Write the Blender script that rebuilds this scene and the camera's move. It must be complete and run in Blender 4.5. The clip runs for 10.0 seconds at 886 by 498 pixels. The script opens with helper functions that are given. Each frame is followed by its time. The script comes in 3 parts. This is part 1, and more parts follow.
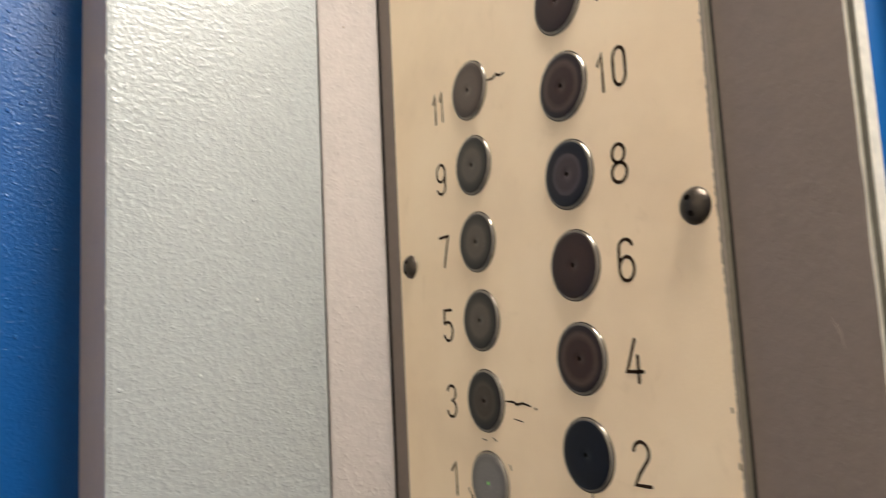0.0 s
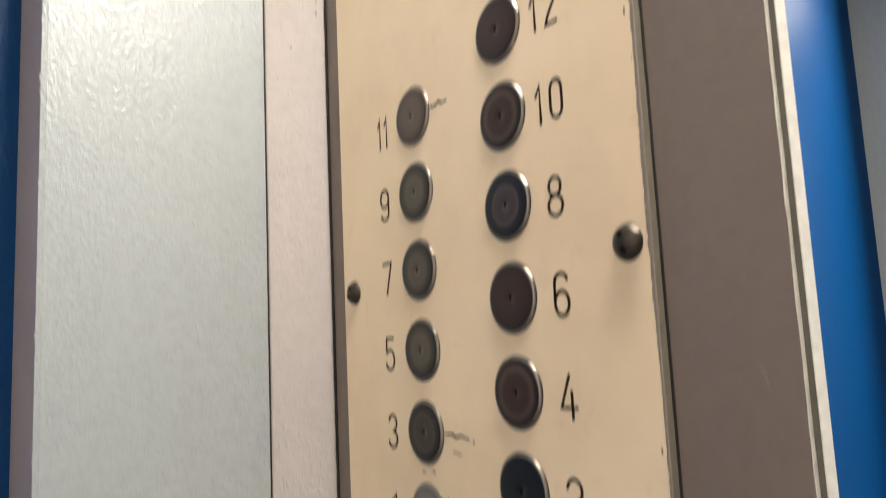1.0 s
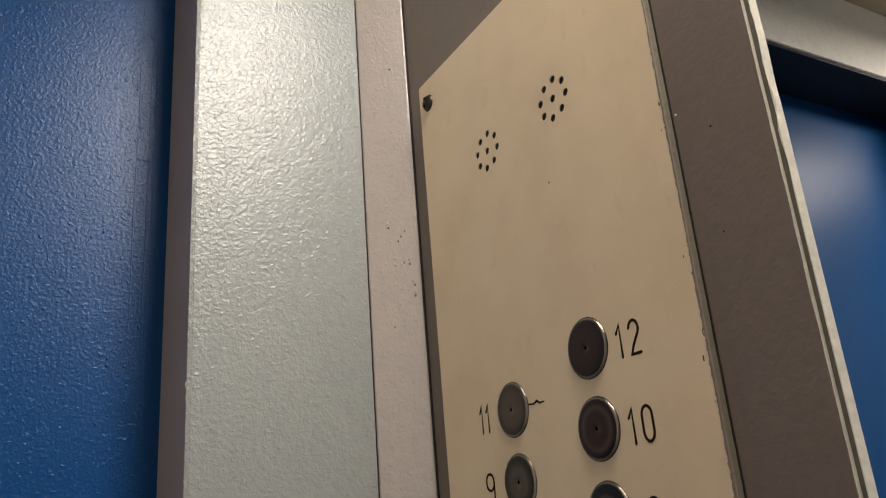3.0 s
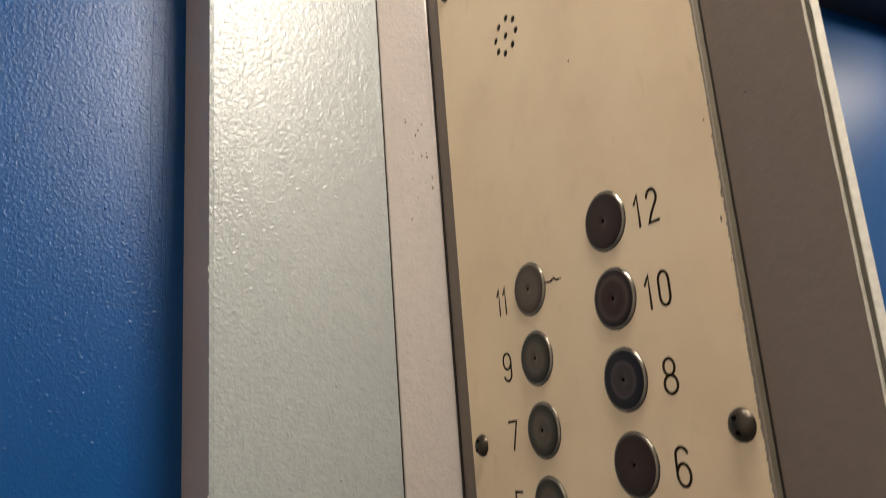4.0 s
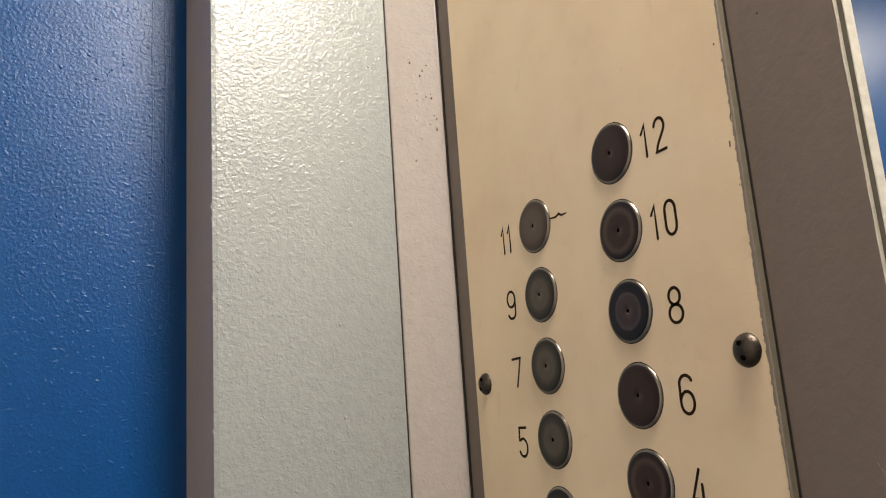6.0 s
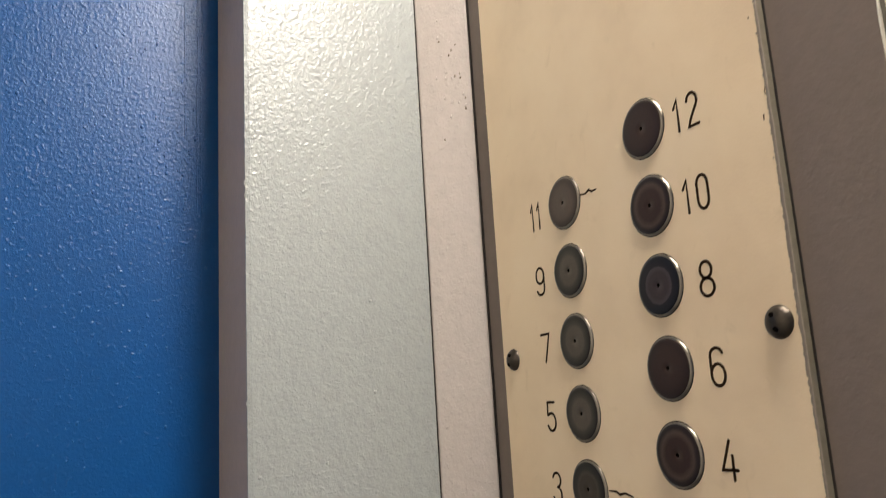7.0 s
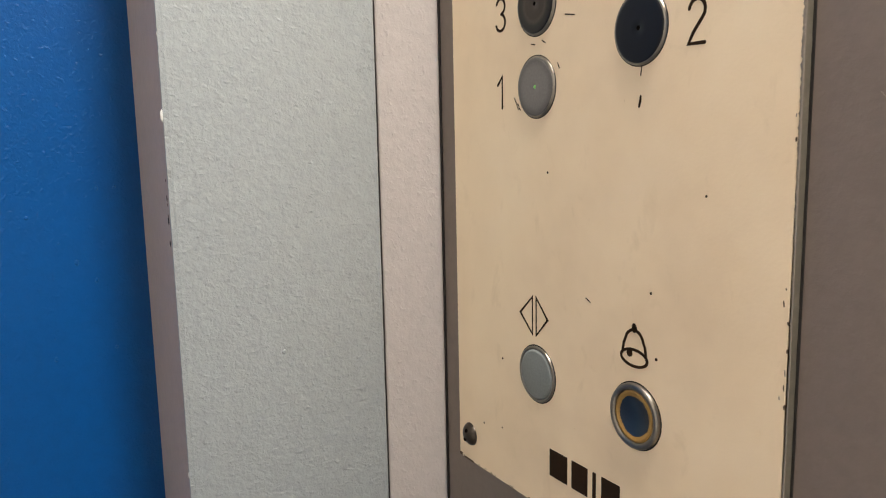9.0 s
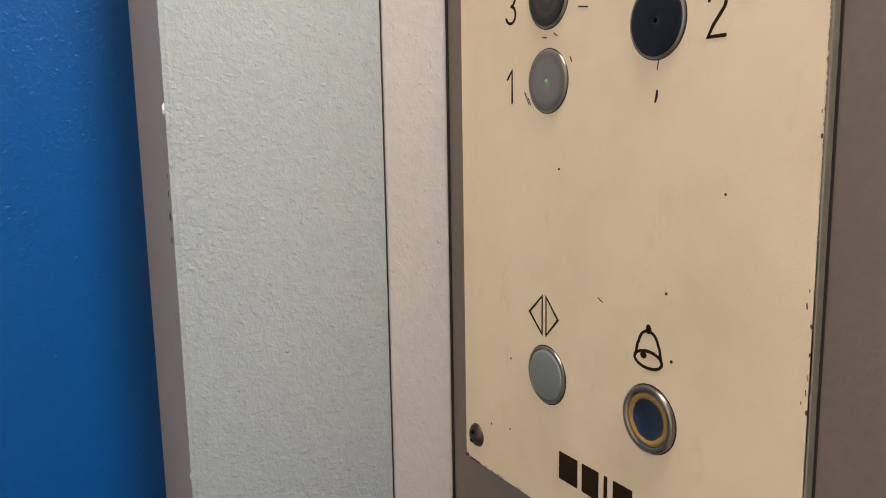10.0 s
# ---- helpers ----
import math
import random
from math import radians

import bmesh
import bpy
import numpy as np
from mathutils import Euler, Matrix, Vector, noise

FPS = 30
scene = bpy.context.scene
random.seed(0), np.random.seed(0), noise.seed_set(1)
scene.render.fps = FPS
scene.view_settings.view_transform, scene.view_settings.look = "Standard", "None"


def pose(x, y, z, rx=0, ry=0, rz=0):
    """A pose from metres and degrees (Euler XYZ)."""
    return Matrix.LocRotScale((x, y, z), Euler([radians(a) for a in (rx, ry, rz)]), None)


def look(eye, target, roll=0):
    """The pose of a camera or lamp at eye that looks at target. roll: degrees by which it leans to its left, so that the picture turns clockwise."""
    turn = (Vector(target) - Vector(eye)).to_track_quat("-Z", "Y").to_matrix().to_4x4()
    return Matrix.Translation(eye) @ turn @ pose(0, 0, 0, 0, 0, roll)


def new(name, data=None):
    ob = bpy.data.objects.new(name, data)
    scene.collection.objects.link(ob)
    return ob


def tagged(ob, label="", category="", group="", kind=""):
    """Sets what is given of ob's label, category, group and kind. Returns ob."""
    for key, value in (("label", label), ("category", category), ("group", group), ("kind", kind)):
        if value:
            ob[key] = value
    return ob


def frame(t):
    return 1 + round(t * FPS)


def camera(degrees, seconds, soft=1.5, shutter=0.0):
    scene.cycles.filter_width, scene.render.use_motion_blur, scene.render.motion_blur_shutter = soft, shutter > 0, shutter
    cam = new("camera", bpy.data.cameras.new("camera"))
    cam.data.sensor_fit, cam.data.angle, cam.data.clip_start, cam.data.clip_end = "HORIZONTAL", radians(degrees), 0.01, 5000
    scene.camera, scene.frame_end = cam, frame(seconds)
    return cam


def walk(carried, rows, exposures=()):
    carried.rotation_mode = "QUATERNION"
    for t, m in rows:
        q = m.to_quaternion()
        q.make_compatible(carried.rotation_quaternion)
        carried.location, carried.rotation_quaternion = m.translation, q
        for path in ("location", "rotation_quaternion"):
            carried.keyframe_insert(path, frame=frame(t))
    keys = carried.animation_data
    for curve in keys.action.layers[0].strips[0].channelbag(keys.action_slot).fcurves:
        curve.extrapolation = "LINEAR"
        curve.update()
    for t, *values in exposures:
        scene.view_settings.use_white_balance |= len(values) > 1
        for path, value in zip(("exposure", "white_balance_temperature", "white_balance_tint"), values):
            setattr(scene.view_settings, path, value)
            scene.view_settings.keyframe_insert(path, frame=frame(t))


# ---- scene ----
cam = camera(59.1, 10.0, soft=1.0, shutter=0.6)

PATH = [
    (0, (0.2910, -0.2070, 0.0620), (-1.3760, 0.8700, 0.3040), -2.80),
    (0.2, (0.2920, -0.1980, 0.0620), (-1.3640, 0.9020, 0.2790), -2.70),
    (0.5, (0.2920, -0.1960, 0.0610), (-1.3410, 0.9410, 0.2560), -2.80),
    (0.8, (0.2926, -0.1960, 0.0616), (-1.3278, 0.9586, 0.2760), -2.58),
    (1, (0.2950, -0.1940, 0.0700), (-1.3260, 0.9480, 0.3350), -2.70),
    (1.2, (0.3002, -0.2002, 0.0842), (-1.3080, 0.9316, 0.4442), -2.90),
    (1.4, (0.3084, -0.2034, 0.1054), (-1.3010, 0.8922, 0.5584), -3.20),
    (1.5, (0.3110, -0.2070, 0.1120), (-1.2950, 0.8730, 0.6140), -3.20),
    (1.8, (0.3194, -0.2138, 0.1238), (-1.2734, 0.8390, 0.7226), -3.60),
    (2, (0.3240, -0.2180, 0.1290), (-1.2670, 0.8160, 0.7620), -4.00),
    (2.2, (0.3280, -0.2220, 0.1330), (-1.2710, 0.7830, 0.7920), -4.20),
    (3.3, (0.3377, -0.2323, 0.1270), (-1.3074, 0.7122, 0.7593), -4.53),
    (3.4, (0.3350, -0.2300, 0.1230), (-1.3150, 0.7190, 0.7380), -4.40),
    (3.5, (0.3340, -0.2290, 0.1170), (-1.3250, 0.7160, 0.7120), -4.30),
    (4, (0.3300, -0.2330, 0.1020), (-1.3640, 0.7070, 0.6000), -4.30),
    (4.5, (0.3210, -0.2320, 0.0900), (-1.3820, 0.7190, 0.5320), -3.80),
    (5, (0.3230, -0.2280, 0.0900), (-1.3890, 0.7240, 0.4970), -3.90),
    (5.5, (0.3230, -0.2270, 0.0900), (-1.3920, 0.7160, 0.4980), -4.00),
    (6.8, (0.3260, -0.2400, 0.0820), (-1.4070, 0.6710, 0.4920), -3.60),
    (7, (0.3240, -0.2380, 0.0810), (-1.4230, 0.6540, 0.4680), -3.40),
    (7.3, (0.3210, -0.2370, 0.0758), (-1.4310, 0.6564, 0.4334), -3.18),
    (7.4, (0.3220, -0.2380, 0.0780), (-1.4360, 0.6580, 0.4050), -3.20),
    (7.5, (0.3220, -0.2400, 0.0750), (-1.4330, 0.6680, 0.3840), -3.20),
    (7.6, (0.3220, -0.2400, 0.0750), (-1.4350, 0.6780, 0.3430), -3.20),
    (7.8, (0.3163, -0.2383, 0.0503), (-1.4427, 0.6967, 0.2230), -2.50),
    (8, (0.3027, -0.2347, 0.0127), (-1.4513, 0.7243, -0.0060), -1.90),
    (8.2, (0.2950, -0.2240, -0.0110), (-1.4480, 0.7430, -0.1750), -1.80),
    (8.3, (0.2927, -0.2213, -0.0103), (-1.4377, 0.7570, -0.2283), -1.77),
    (8.5, (0.2920, -0.2200, -0.0160), (-1.4260, 0.7690, -0.2780), -1.30),
    (9, (0.2880, -0.2160, -0.0180), (-1.4250, 0.7700, -0.3200), -1.20),
    (9.5, (0.2830, -0.2160, -0.0190), (-1.4330, 0.7650, -0.3270), -1.10),
    (10, (0.2790, -0.2150, -0.0180), (-1.4330, 0.7700, -0.3320), -1.00),
]
EXPOSURE = [(0.0, 1.24, 6370, 10), (0.5, 1.28, 6360, 10), (1.0, 1.30, 6250, 10), (1.5, 0.65, 6240, 10), (2.0, 0.08, 6360, 10), (2.2, 0.02, 6420, 10),
            (3.3, 0.03, 6560, 10), (4.0, 0.56, 6720, 10), (4.5, 0.68, 6740, 10), (5.5, 0.73, 6710, 10), (6.8, 0.92, 6480, 10), (7.0, 0.94, 6460, 10),
            (7.5, 1.02, 6400, 10), (8.2, 1.40, 6210, 10), (9.0, 1.53, 6190, 10), (10.0, 1.50, 6180, 10)]
walk(cam, [(t, look(eye, target, roll)) for t, eye, target, roll in PATH], EXPOSURE)

# ---- light ----
world = bpy.data.worlds.new("world")
world.use_nodes = True
world.node_tree.nodes["Background"].inputs[0].default_value = (0.5, 0.45, 0.4, 1)
world.node_tree.nodes["Background"].inputs[1].default_value = 0.02
scene.world = world

CEILING_Z, FLOOR_Z = 0.69, -1.42
LAMPS = ((0.28, -0.01, 0.35, 0.18), (0.17, 1.0, 0.22, 0.22))   # centre x, y and size of the luminous ceiling panels
for (lx, ly, sx, sy), watts in zip(LAMPS, (5.6, 11.0)):
    lamp = bpy.data.lights.new("ceiling_panel_light", "AREA")
    lamp.shape, lamp.size, lamp.size_y = "RECTANGLE", sx, sy
    lamp.energy, lamp.color = watts, (1.0, 0.92, 0.82)
    new("ceiling_panel_light", lamp).matrix_world = pose(lx, ly, CEILING_Z - 0.027)

# ---- materials ----
def nodes_of(name):
    m = bpy.data.materials.new(name)
    m.use_nodes = True
    nt = m.node_tree
    return m, nt, nt.nodes["Principled BSDF"]


def noise_node(nt, scale, detail=3.0, rough=0.5, stretch=(1, 1, 1), distort=0.0):
    tc = nt.nodes.new("ShaderNodeTexCoord")
    mp = nt.nodes.new("ShaderNodeMapping")
    mp.inputs["Scale"].default_value = stretch
    n = nt.nodes.new("ShaderNodeTexNoise")
    n.inputs["Scale"].default_value, n.inputs["Detail"].default_value = scale, detail
    n.inputs["Roughness"].default_value, n.inputs["Distortion"].default_value = rough, distort
    nt.links.new(tc.outputs["Object"], mp.inputs["Vector"])
    nt.links.new(mp.outputs["Vector"], n.inputs["Vector"])
    return n


def ramp(nt, source, stops):
    r = nt.nodes.new("ShaderNodeValToRGB")
    while len(r.color_ramp.elements) < len(stops):
        r.color_ramp.elements.new(0.5)
    for e, (p, c) in zip(r.color_ramp.elements, stops):
        e.position = p
        e.color = c if len(c) == 4 else (*c, 1)
    nt.links.new(source, r.inputs[0])
    return r


def paint(name, colour, rough=0.35, peel=0.35, peel_scale=260, stretch=(1, 1, 1), fine=0.12, vary=0.10, metal=0.0, wave=0.0, coat=0.0, height=0.0006, sheen=0.5, lump=0.0, lump_scale=300):
    """Brushed-on or sprayed paint: orange peel at a few millimetres, finer grain, blotches and slow waviness."""
    m, nt, b = nodes_of(name)
    big = noise_node(nt, 45, 3, 0.55)
    small = noise_node(nt, 160, 3, 0.6)
    lo = tuple(c * (1 - vary) for c in colour)
    hi = tuple(min(1, c * (1 + vary * 0.6)) for c in colour)
    r1 = ramp(nt, big.outputs["Fac"], [(0.0, lo), (1.0, hi)])
    r2 = ramp(nt, small.outputs["Fac"], [(0.35, (0.93, 0.93, 0.93)), (0.6, (1, 1, 1))])
    mul = nt.nodes.new("ShaderNodeMixRGB")
    mul.blend_type, mul.inputs[0].default_value = "MULTIPLY", 1.0
    nt.links.new(r1.outputs[0], mul.inputs[1])
    nt.links.new(r2.outputs[0], mul.inputs[2])
    nt.links.new(mul.outputs[0], b.inputs["Base Color"])
    b.inputs["Roughness"].default_value = rough
    b.inputs["Metallic"].default_value = metal
    b.inputs["Specular IOR Level"].default_value = sheen
    b.inputs["Coat Weight"].default_value, b.inputs["Coat Roughness"].default_value = coat, 0.15
    p = noise_node(nt, peel_scale, 2.5, 0.55, stretch, 0.25)
    blob = noise_node(nt, lump_scale, 1, 0.4, stretch, 0.4)
    lumps = nt.nodes.new("ShaderNodeMapRange")
    lumps.interpolation_type = "SMOOTHERSTEP"
    lumps.inputs["From Min"].default_value, lumps.inputs["From Max"].default_value = 0.54, 0.86
    nt.links.new(blob.outputs["Fac"], lumps.inputs["Value"])
    f = noise_node(nt, peel_scale * 4.5, 2, 0.5, stretch)
    w = noise_node(nt, 22, 1, 0.5, (1, 1, 0.35))
    last = None
    for src, strength, dist in ((w.outputs["Fac"], wave, height * 8), (lumps.outputs["Result"], lump, height * 2.2), (p.outputs["Fac"], peel, height), (f.outputs["Fac"], fine, height * 0.4)):
        if strength <= 0:
            continue
        bp = nt.nodes.new("ShaderNodeBump")
        bp.inputs["Strength"].default_value, bp.inputs["Distance"].default_value = strength, dist
        nt.links.new(src, bp.inputs["Height"])
        if last:
            nt.links.new(last.outputs[0], bp.inputs["Normal"])
        last = bp
    if last:
        nt.links.new(last.outputs[0], b.inputs["Normal"])
    return m


def plain(name, colour, rough=0.5, metal=0.0, bump=0.0, scale=600):
    m, nt, b = nodes_of(name)
    n = noise_node(nt, scale, 3, 0.6)
    r = ramp(nt, n.outputs["Fac"], [(0.3, tuple(c * 0.8 for c in colour)), (0.7, colour)])
    nt.links.new(r.outputs[0], b.inputs["Base Color"])
    b.inputs["Roughness"].default_value, b.inputs["Metallic"].default_value = rough, metal
    if bump:
        bp = nt.nodes.new("ShaderNodeBump")
        bp.inputs["Strength"].default_value, bp.inputs["Distance"].default_value = bump, 0.0003
        nt.links.new(n.outputs["Fac"], bp.inputs["Height"])
        nt.links.new(bp.outputs[0], b.inputs["Normal"])
    return m


GREY = paint("grey_brushed_paint", (0.328, 0.352, 0.346), 0.31, 0.90, 350, (1, 1, 1.1), 0.14, 0.03, height=0.0007, sheen=0.62, lump=0.21, lump_scale=320)
BLUE = paint("blue_gloss_paint", (0.0010, 0.067, 0.246), 0.36, 0.78, 480, (1, 1, 1), 0.22, 0.06, height=0.0005, sheen=0.48, lump=0.26, lump_scale=360)
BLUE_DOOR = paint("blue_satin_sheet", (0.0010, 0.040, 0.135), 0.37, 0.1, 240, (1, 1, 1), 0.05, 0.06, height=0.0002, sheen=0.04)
SOFFIT_SHADE = paint("navy_soffit_shade", (0.013, 0.016, 0.030), 0.5, 0.1, 240, height=0.0003, sheen=0.2)
# One mauve paint; wing shade and pier light are put into three tones.
MAUVE_SHADED = paint("mauve_satin_shaded_paint", (0.186, 0.147, 0.123), 0.42, 0.30, 330, (1, 1, 1), 0.12, 0.06, height=0.0004)
MAUVE_STRIP_LIT = paint("mauve_brushed_lit_paint", (0.43, 0.383, 0.352), 0.28, 0.55, 400, (1, 1, 0.8), 0.2, 0.03, height=0.0007, sheen=1.0, lump=0.18, lump_scale=420)
MAUVE_END_LIT = paint("mauve_pier_end_lit_paint", (0.50, 0.40, 0.335), 0.36, 0.5, 330, (1, 1, 1), 0.2, 0.05, height=0.0005)
CREAM = paint("cream_wall_paint", (0.80, 0.77, 0.70), 0.65, 0.2, 300, (1, 1, 1), 0.1, 0.06)
WHITE_BOUNCE = paint("off_white_bounce_paint", (0.66, 0.63, 0.575), 0.5, 0.2, 300, (1, 1, 1), 0.1, 0.05)
# Ceiling beige is set darker, with its shade put into the colour.
CEILING = paint("beige_ceiling_shaded_paint", (0.36, 0.30, 0.20), 0.6, 0.2, 200, (1, 1, 1), 0.1, 0.08)
FLOOR = plain("speckled_dark_linoleum", (0.10, 0.085, 0.07), 0.5, 0, 0.2, 300)
EDGE_PAINT = plain("worn_cream_paint_edge", (0.84, 0.79, 0.68), 0.28, 0, 0.4, 300)
GROOVE = plain("dirty_grey_green_groove", (0.14, 0.13, 0.105), 0.6, 0, 0.4, 300)
EDGE_DIRT = plain("dirty_olive_painted_edge", (0.19, 0.165, 0.12), 0.55, 0, 0.5, 350)
SMEAR = plain("smeared_mauve_wall_paint", (0.25, 0.205, 0.165), 0.5, 0, 0.4, 500)
DARK = plain("black_gap_and_dirt", (0.018, 0.014, 0.011), 0.8, 0, 0.3, 400)
INK = plain("engraved_dark_brown_ink", (0.026, 0.014, 0.007), 0.7, 0, 0.3, 900)
INK.node_tree.nodes["Principled BSDF"].inputs["Specular IOR Level"].default_value = 0.08
BRASS_CHIP = plain("bare_brown_metal_chip", (0.10, 0.06, 0.03), 0.5, 0.4, 0.4, 700)
CHIP_WHITE = plain("white_primer_chip", (0.80, 0.79, 0.74), 0.5, 0, 0.3, 900)
CHROME = plain("worn_chrome", (0.30, 0.27, 0.23), 0.28, 1.0, 0.12, 1400)
STEEL = plain("tarnished_steel", (0.075, 0.062, 0.05), 0.38, 0.9, 0.5, 700)
DIFFUSER, nt_, b_ = nodes_of("white_lamp_diffuser")
b_.inputs["Base Color"].default_value = (0.9, 0.88, 0.82, 1)
b_.inputs["Emission Color"].default_value = (1.0, 0.90, 0.79, 1)
b_.inputs["Emission Strength"].default_value = 6.0

# faceplate paint: beige enamel with faint dirt specks and cloudy grime
PLATE, nt_, b_ = nodes_of("beige_enamel_plate")
cloud = noise_node(nt_, 14, 4, 0.6)
base = ramp(nt_, cloud.outputs["Fac"], [(0.22, (0.71, 0.55, 0.37)), (0.5, (0.80, 0.635, 0.435)), (0.8, (0.85, 0.695, 0.49))])
speck = noise_node(nt_, 420, 2, 0.5)
sr = ramp(nt_, speck.outputs["Fac"], [(0.17, (0.55, 0.48, 0.40)), (0.235, (1, 1, 1))])
mx = nt_.nodes.new("ShaderNodeMixRGB")
mx.blend_type, mx.inputs[0].default_value = "MULTIPLY", 0.75
nt_.links.new(base.outputs[0], mx.inputs[1])
nt_.links.new(sr.outputs[0], mx.inputs[2])
grime = noise_node(nt_, 75, 4, 0.65, (1, 1, 0.6), 0.6)
gr_ = ramp(nt_, grime.outputs["Fac"], [(0.24, (0.80, 0.77, 0.72)), (0.40, (1, 1, 1))])
mg = nt_.nodes.new("ShaderNodeMixRGB")
mg.blend_type, mg.inputs[0].default_value = "MULTIPLY", 0.4
nt_.links.new(mx.outputs[0], mg.inputs[1])
nt_.links.new(gr_.outputs[0], mg.inputs[2])
nt_.links.new(mg.outputs[0], b_.inputs["Base Color"])
b_.inputs["Roughness"].default_value = 0.42
pn = noise_node(nt_, 700, 2, 0.5)
bp_ = nt_.nodes.new("ShaderNodeBump")
bp_.inputs["Strength"].default_value, bp_.inputs["Distance"].default_value = 0.22, 0.00025
nt_.links.new(pn.outputs["Fac"], bp_.inputs["Height"])
nt_.links.new(bp_.outputs[0], b_.inputs["Normal"])


def cap_material(name, stops, rough=0.38):
    """A moulded button cap: colour by distance from its middle, in ramp stops of r / 12.5 mm, with scuffs."""
    m, nt, b = nodes_of(name)
    tc = nt.nodes.new("ShaderNodeTexCoord")
    mp = nt.nodes.new("ShaderNodeMapping")
    mp.inputs["Scale"].default_value = (80, 0, 80)
    ln = nt.nodes.new("ShaderNodeVectorMath")
    ln.operation = "LENGTH"
    wob = noise_node(nt, 300, 3, 0.6)
    ad = nt.nodes.new("ShaderNodeMath")
    ad.operation = "MULTIPLY_ADD"
    ad.inputs[1].default_value = 0.10
    nt.links.new(tc.outputs["Object"], mp.inputs[0])
    nt.links.new(mp.outputs[0], ln.inputs[0])
    nt.links.new(wob.outputs["Fac"], ad.inputs[0])
    nt.links.new(ln.outputs["Value"], ad.inputs[2])
    r = ramp(nt, ad.outputs[0], stops)
    g = noise_node(nt, 900, 3, 0.6)
    gr = ramp(nt, g.outputs["Fac"], [(0.35, (0.85, 0.85, 0.85)), (0.65, (1.0, 1.0, 1.0))])
    mul = nt.nodes.new("ShaderNodeMixRGB")
    mul.blend_type, mul.inputs[0].default_value = "MULTIPLY", 1.0
    nt.links.new(r.outputs[0], mul.inputs[1])
    nt.links.new(gr.outputs[0], mul.inputs[2])
    nt.links.new(mul.outputs[0], b.inputs["Base Color"])
    b.inputs["Specular IOR Level"].default_value = 0.32
    rg = ramp(nt, g.outputs["Fac"], [(0.3, (rough * 0.92,) * 3), (0.7, (rough * 1.1,) * 3)])
    nt.links.new(rg.outputs[0], b.inputs["Roughness"])
    return m


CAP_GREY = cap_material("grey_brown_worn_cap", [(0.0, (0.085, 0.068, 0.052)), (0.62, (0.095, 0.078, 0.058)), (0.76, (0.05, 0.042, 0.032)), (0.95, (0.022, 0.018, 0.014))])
# Radial sheen of the cap is put into its lighter tan middle.
CAP_TAN = cap_material("tan_brown_worn_sheen_cap", [(0.0, (0.115, 0.088, 0.068)), (0.7, (0.10, 0.072, 0.055)), (0.95, (0.06, 0.042, 0.032))])
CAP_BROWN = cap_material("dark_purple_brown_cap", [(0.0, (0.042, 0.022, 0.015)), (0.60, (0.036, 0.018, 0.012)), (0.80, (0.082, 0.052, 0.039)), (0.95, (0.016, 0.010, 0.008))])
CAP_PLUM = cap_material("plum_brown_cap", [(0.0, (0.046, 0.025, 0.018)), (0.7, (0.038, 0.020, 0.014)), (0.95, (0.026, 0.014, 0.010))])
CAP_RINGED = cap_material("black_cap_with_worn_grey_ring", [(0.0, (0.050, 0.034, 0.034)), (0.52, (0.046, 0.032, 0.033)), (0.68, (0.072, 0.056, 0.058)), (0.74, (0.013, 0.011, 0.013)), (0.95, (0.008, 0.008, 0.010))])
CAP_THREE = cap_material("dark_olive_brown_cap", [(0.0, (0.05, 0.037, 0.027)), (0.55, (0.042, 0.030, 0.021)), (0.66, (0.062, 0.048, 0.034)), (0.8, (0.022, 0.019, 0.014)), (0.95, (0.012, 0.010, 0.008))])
CAP_BLACK = cap_material("blue_black_cap", [(0.0, (0.004, 0.005, 0.008)), (0.95, (0.004, 0.0045, 0.007))], 0.4)
CAP_LIGHT = cap_material("light_grey_lit_cap", [(0.0, (0.195, 0.182, 0.172)), (0.75, (0.18, 0.168, 0.158)), (0.95, (0.13, 0.12, 0.11))])
CAP_SILVER = cap_material("flat_silver_grey_cap", [(0.0, (0.20, 0.213, 0.208)), (0.95, (0.19, 0.203, 0.198))], 0.4)
CAP_BELL = cap_material("dark_blue_cap_with_amber_ring", [(0.0, (0.010, 0.024, 0.048)), (0.70, (0.010, 0.024, 0.048)), (0.72, (0.36, 0.21, 0.055)), (0.89, (0.30, 0.18, 0.05)), (0.92, (0.012, 0.020, 0.036)), (1.0, (0.012, 0.020, 0.036))])
VOID, nt_, b_ = nodes_of("unlit_hole")
b_.inputs["Base Color"].default_value = (0.004, 0.003, 0.0025, 1)
b_.inputs["Roughness"].default_value, b_.inputs["Specular IOR Level"].default_value = 0.9, 0.05
GREEN_LED = plain("green_indicator_lens", (0.22, 0.60, 0.16), 0.3)

# ---- builders ----
def part(name, bm, material, parent=None, label="", smooth=False):
    me = bpy.data.meshes.new(name)
    bm.to_mesh(me)
    bm.free()
    me.materials.append(material)
    if smooth:
        me.polygons.foreach_set("use_smooth", [True] * len(me.polygons))
    ob = new(name, me)
    if parent:
        ob.parent = parent
    if label:
        ob["label"] = label
    return ob


def box(bm, lo, hi, bevel=0.0, seg=2):
    made = bmesh.ops.create_cube(bm, size=1.0)["verts"]
    for v in made:
        v.co = [lo[i] + (v.co[i] + 0.5) * (hi[i] - lo[i]) for i in range(3)]
    if bevel:
        edges = list({e for v in made for e in v.link_edges})
        bmesh.ops.bevel(bm, geom=edges, offset=bevel, segments=seg, affect="EDGES", profile=0.5)
    return bm


def block(name, lo, hi, material, parent=None, bevel=0.0, label="", seg=2):
    return part(name, box(bmesh.new(), lo, hi, bevel, seg), material, parent, label)


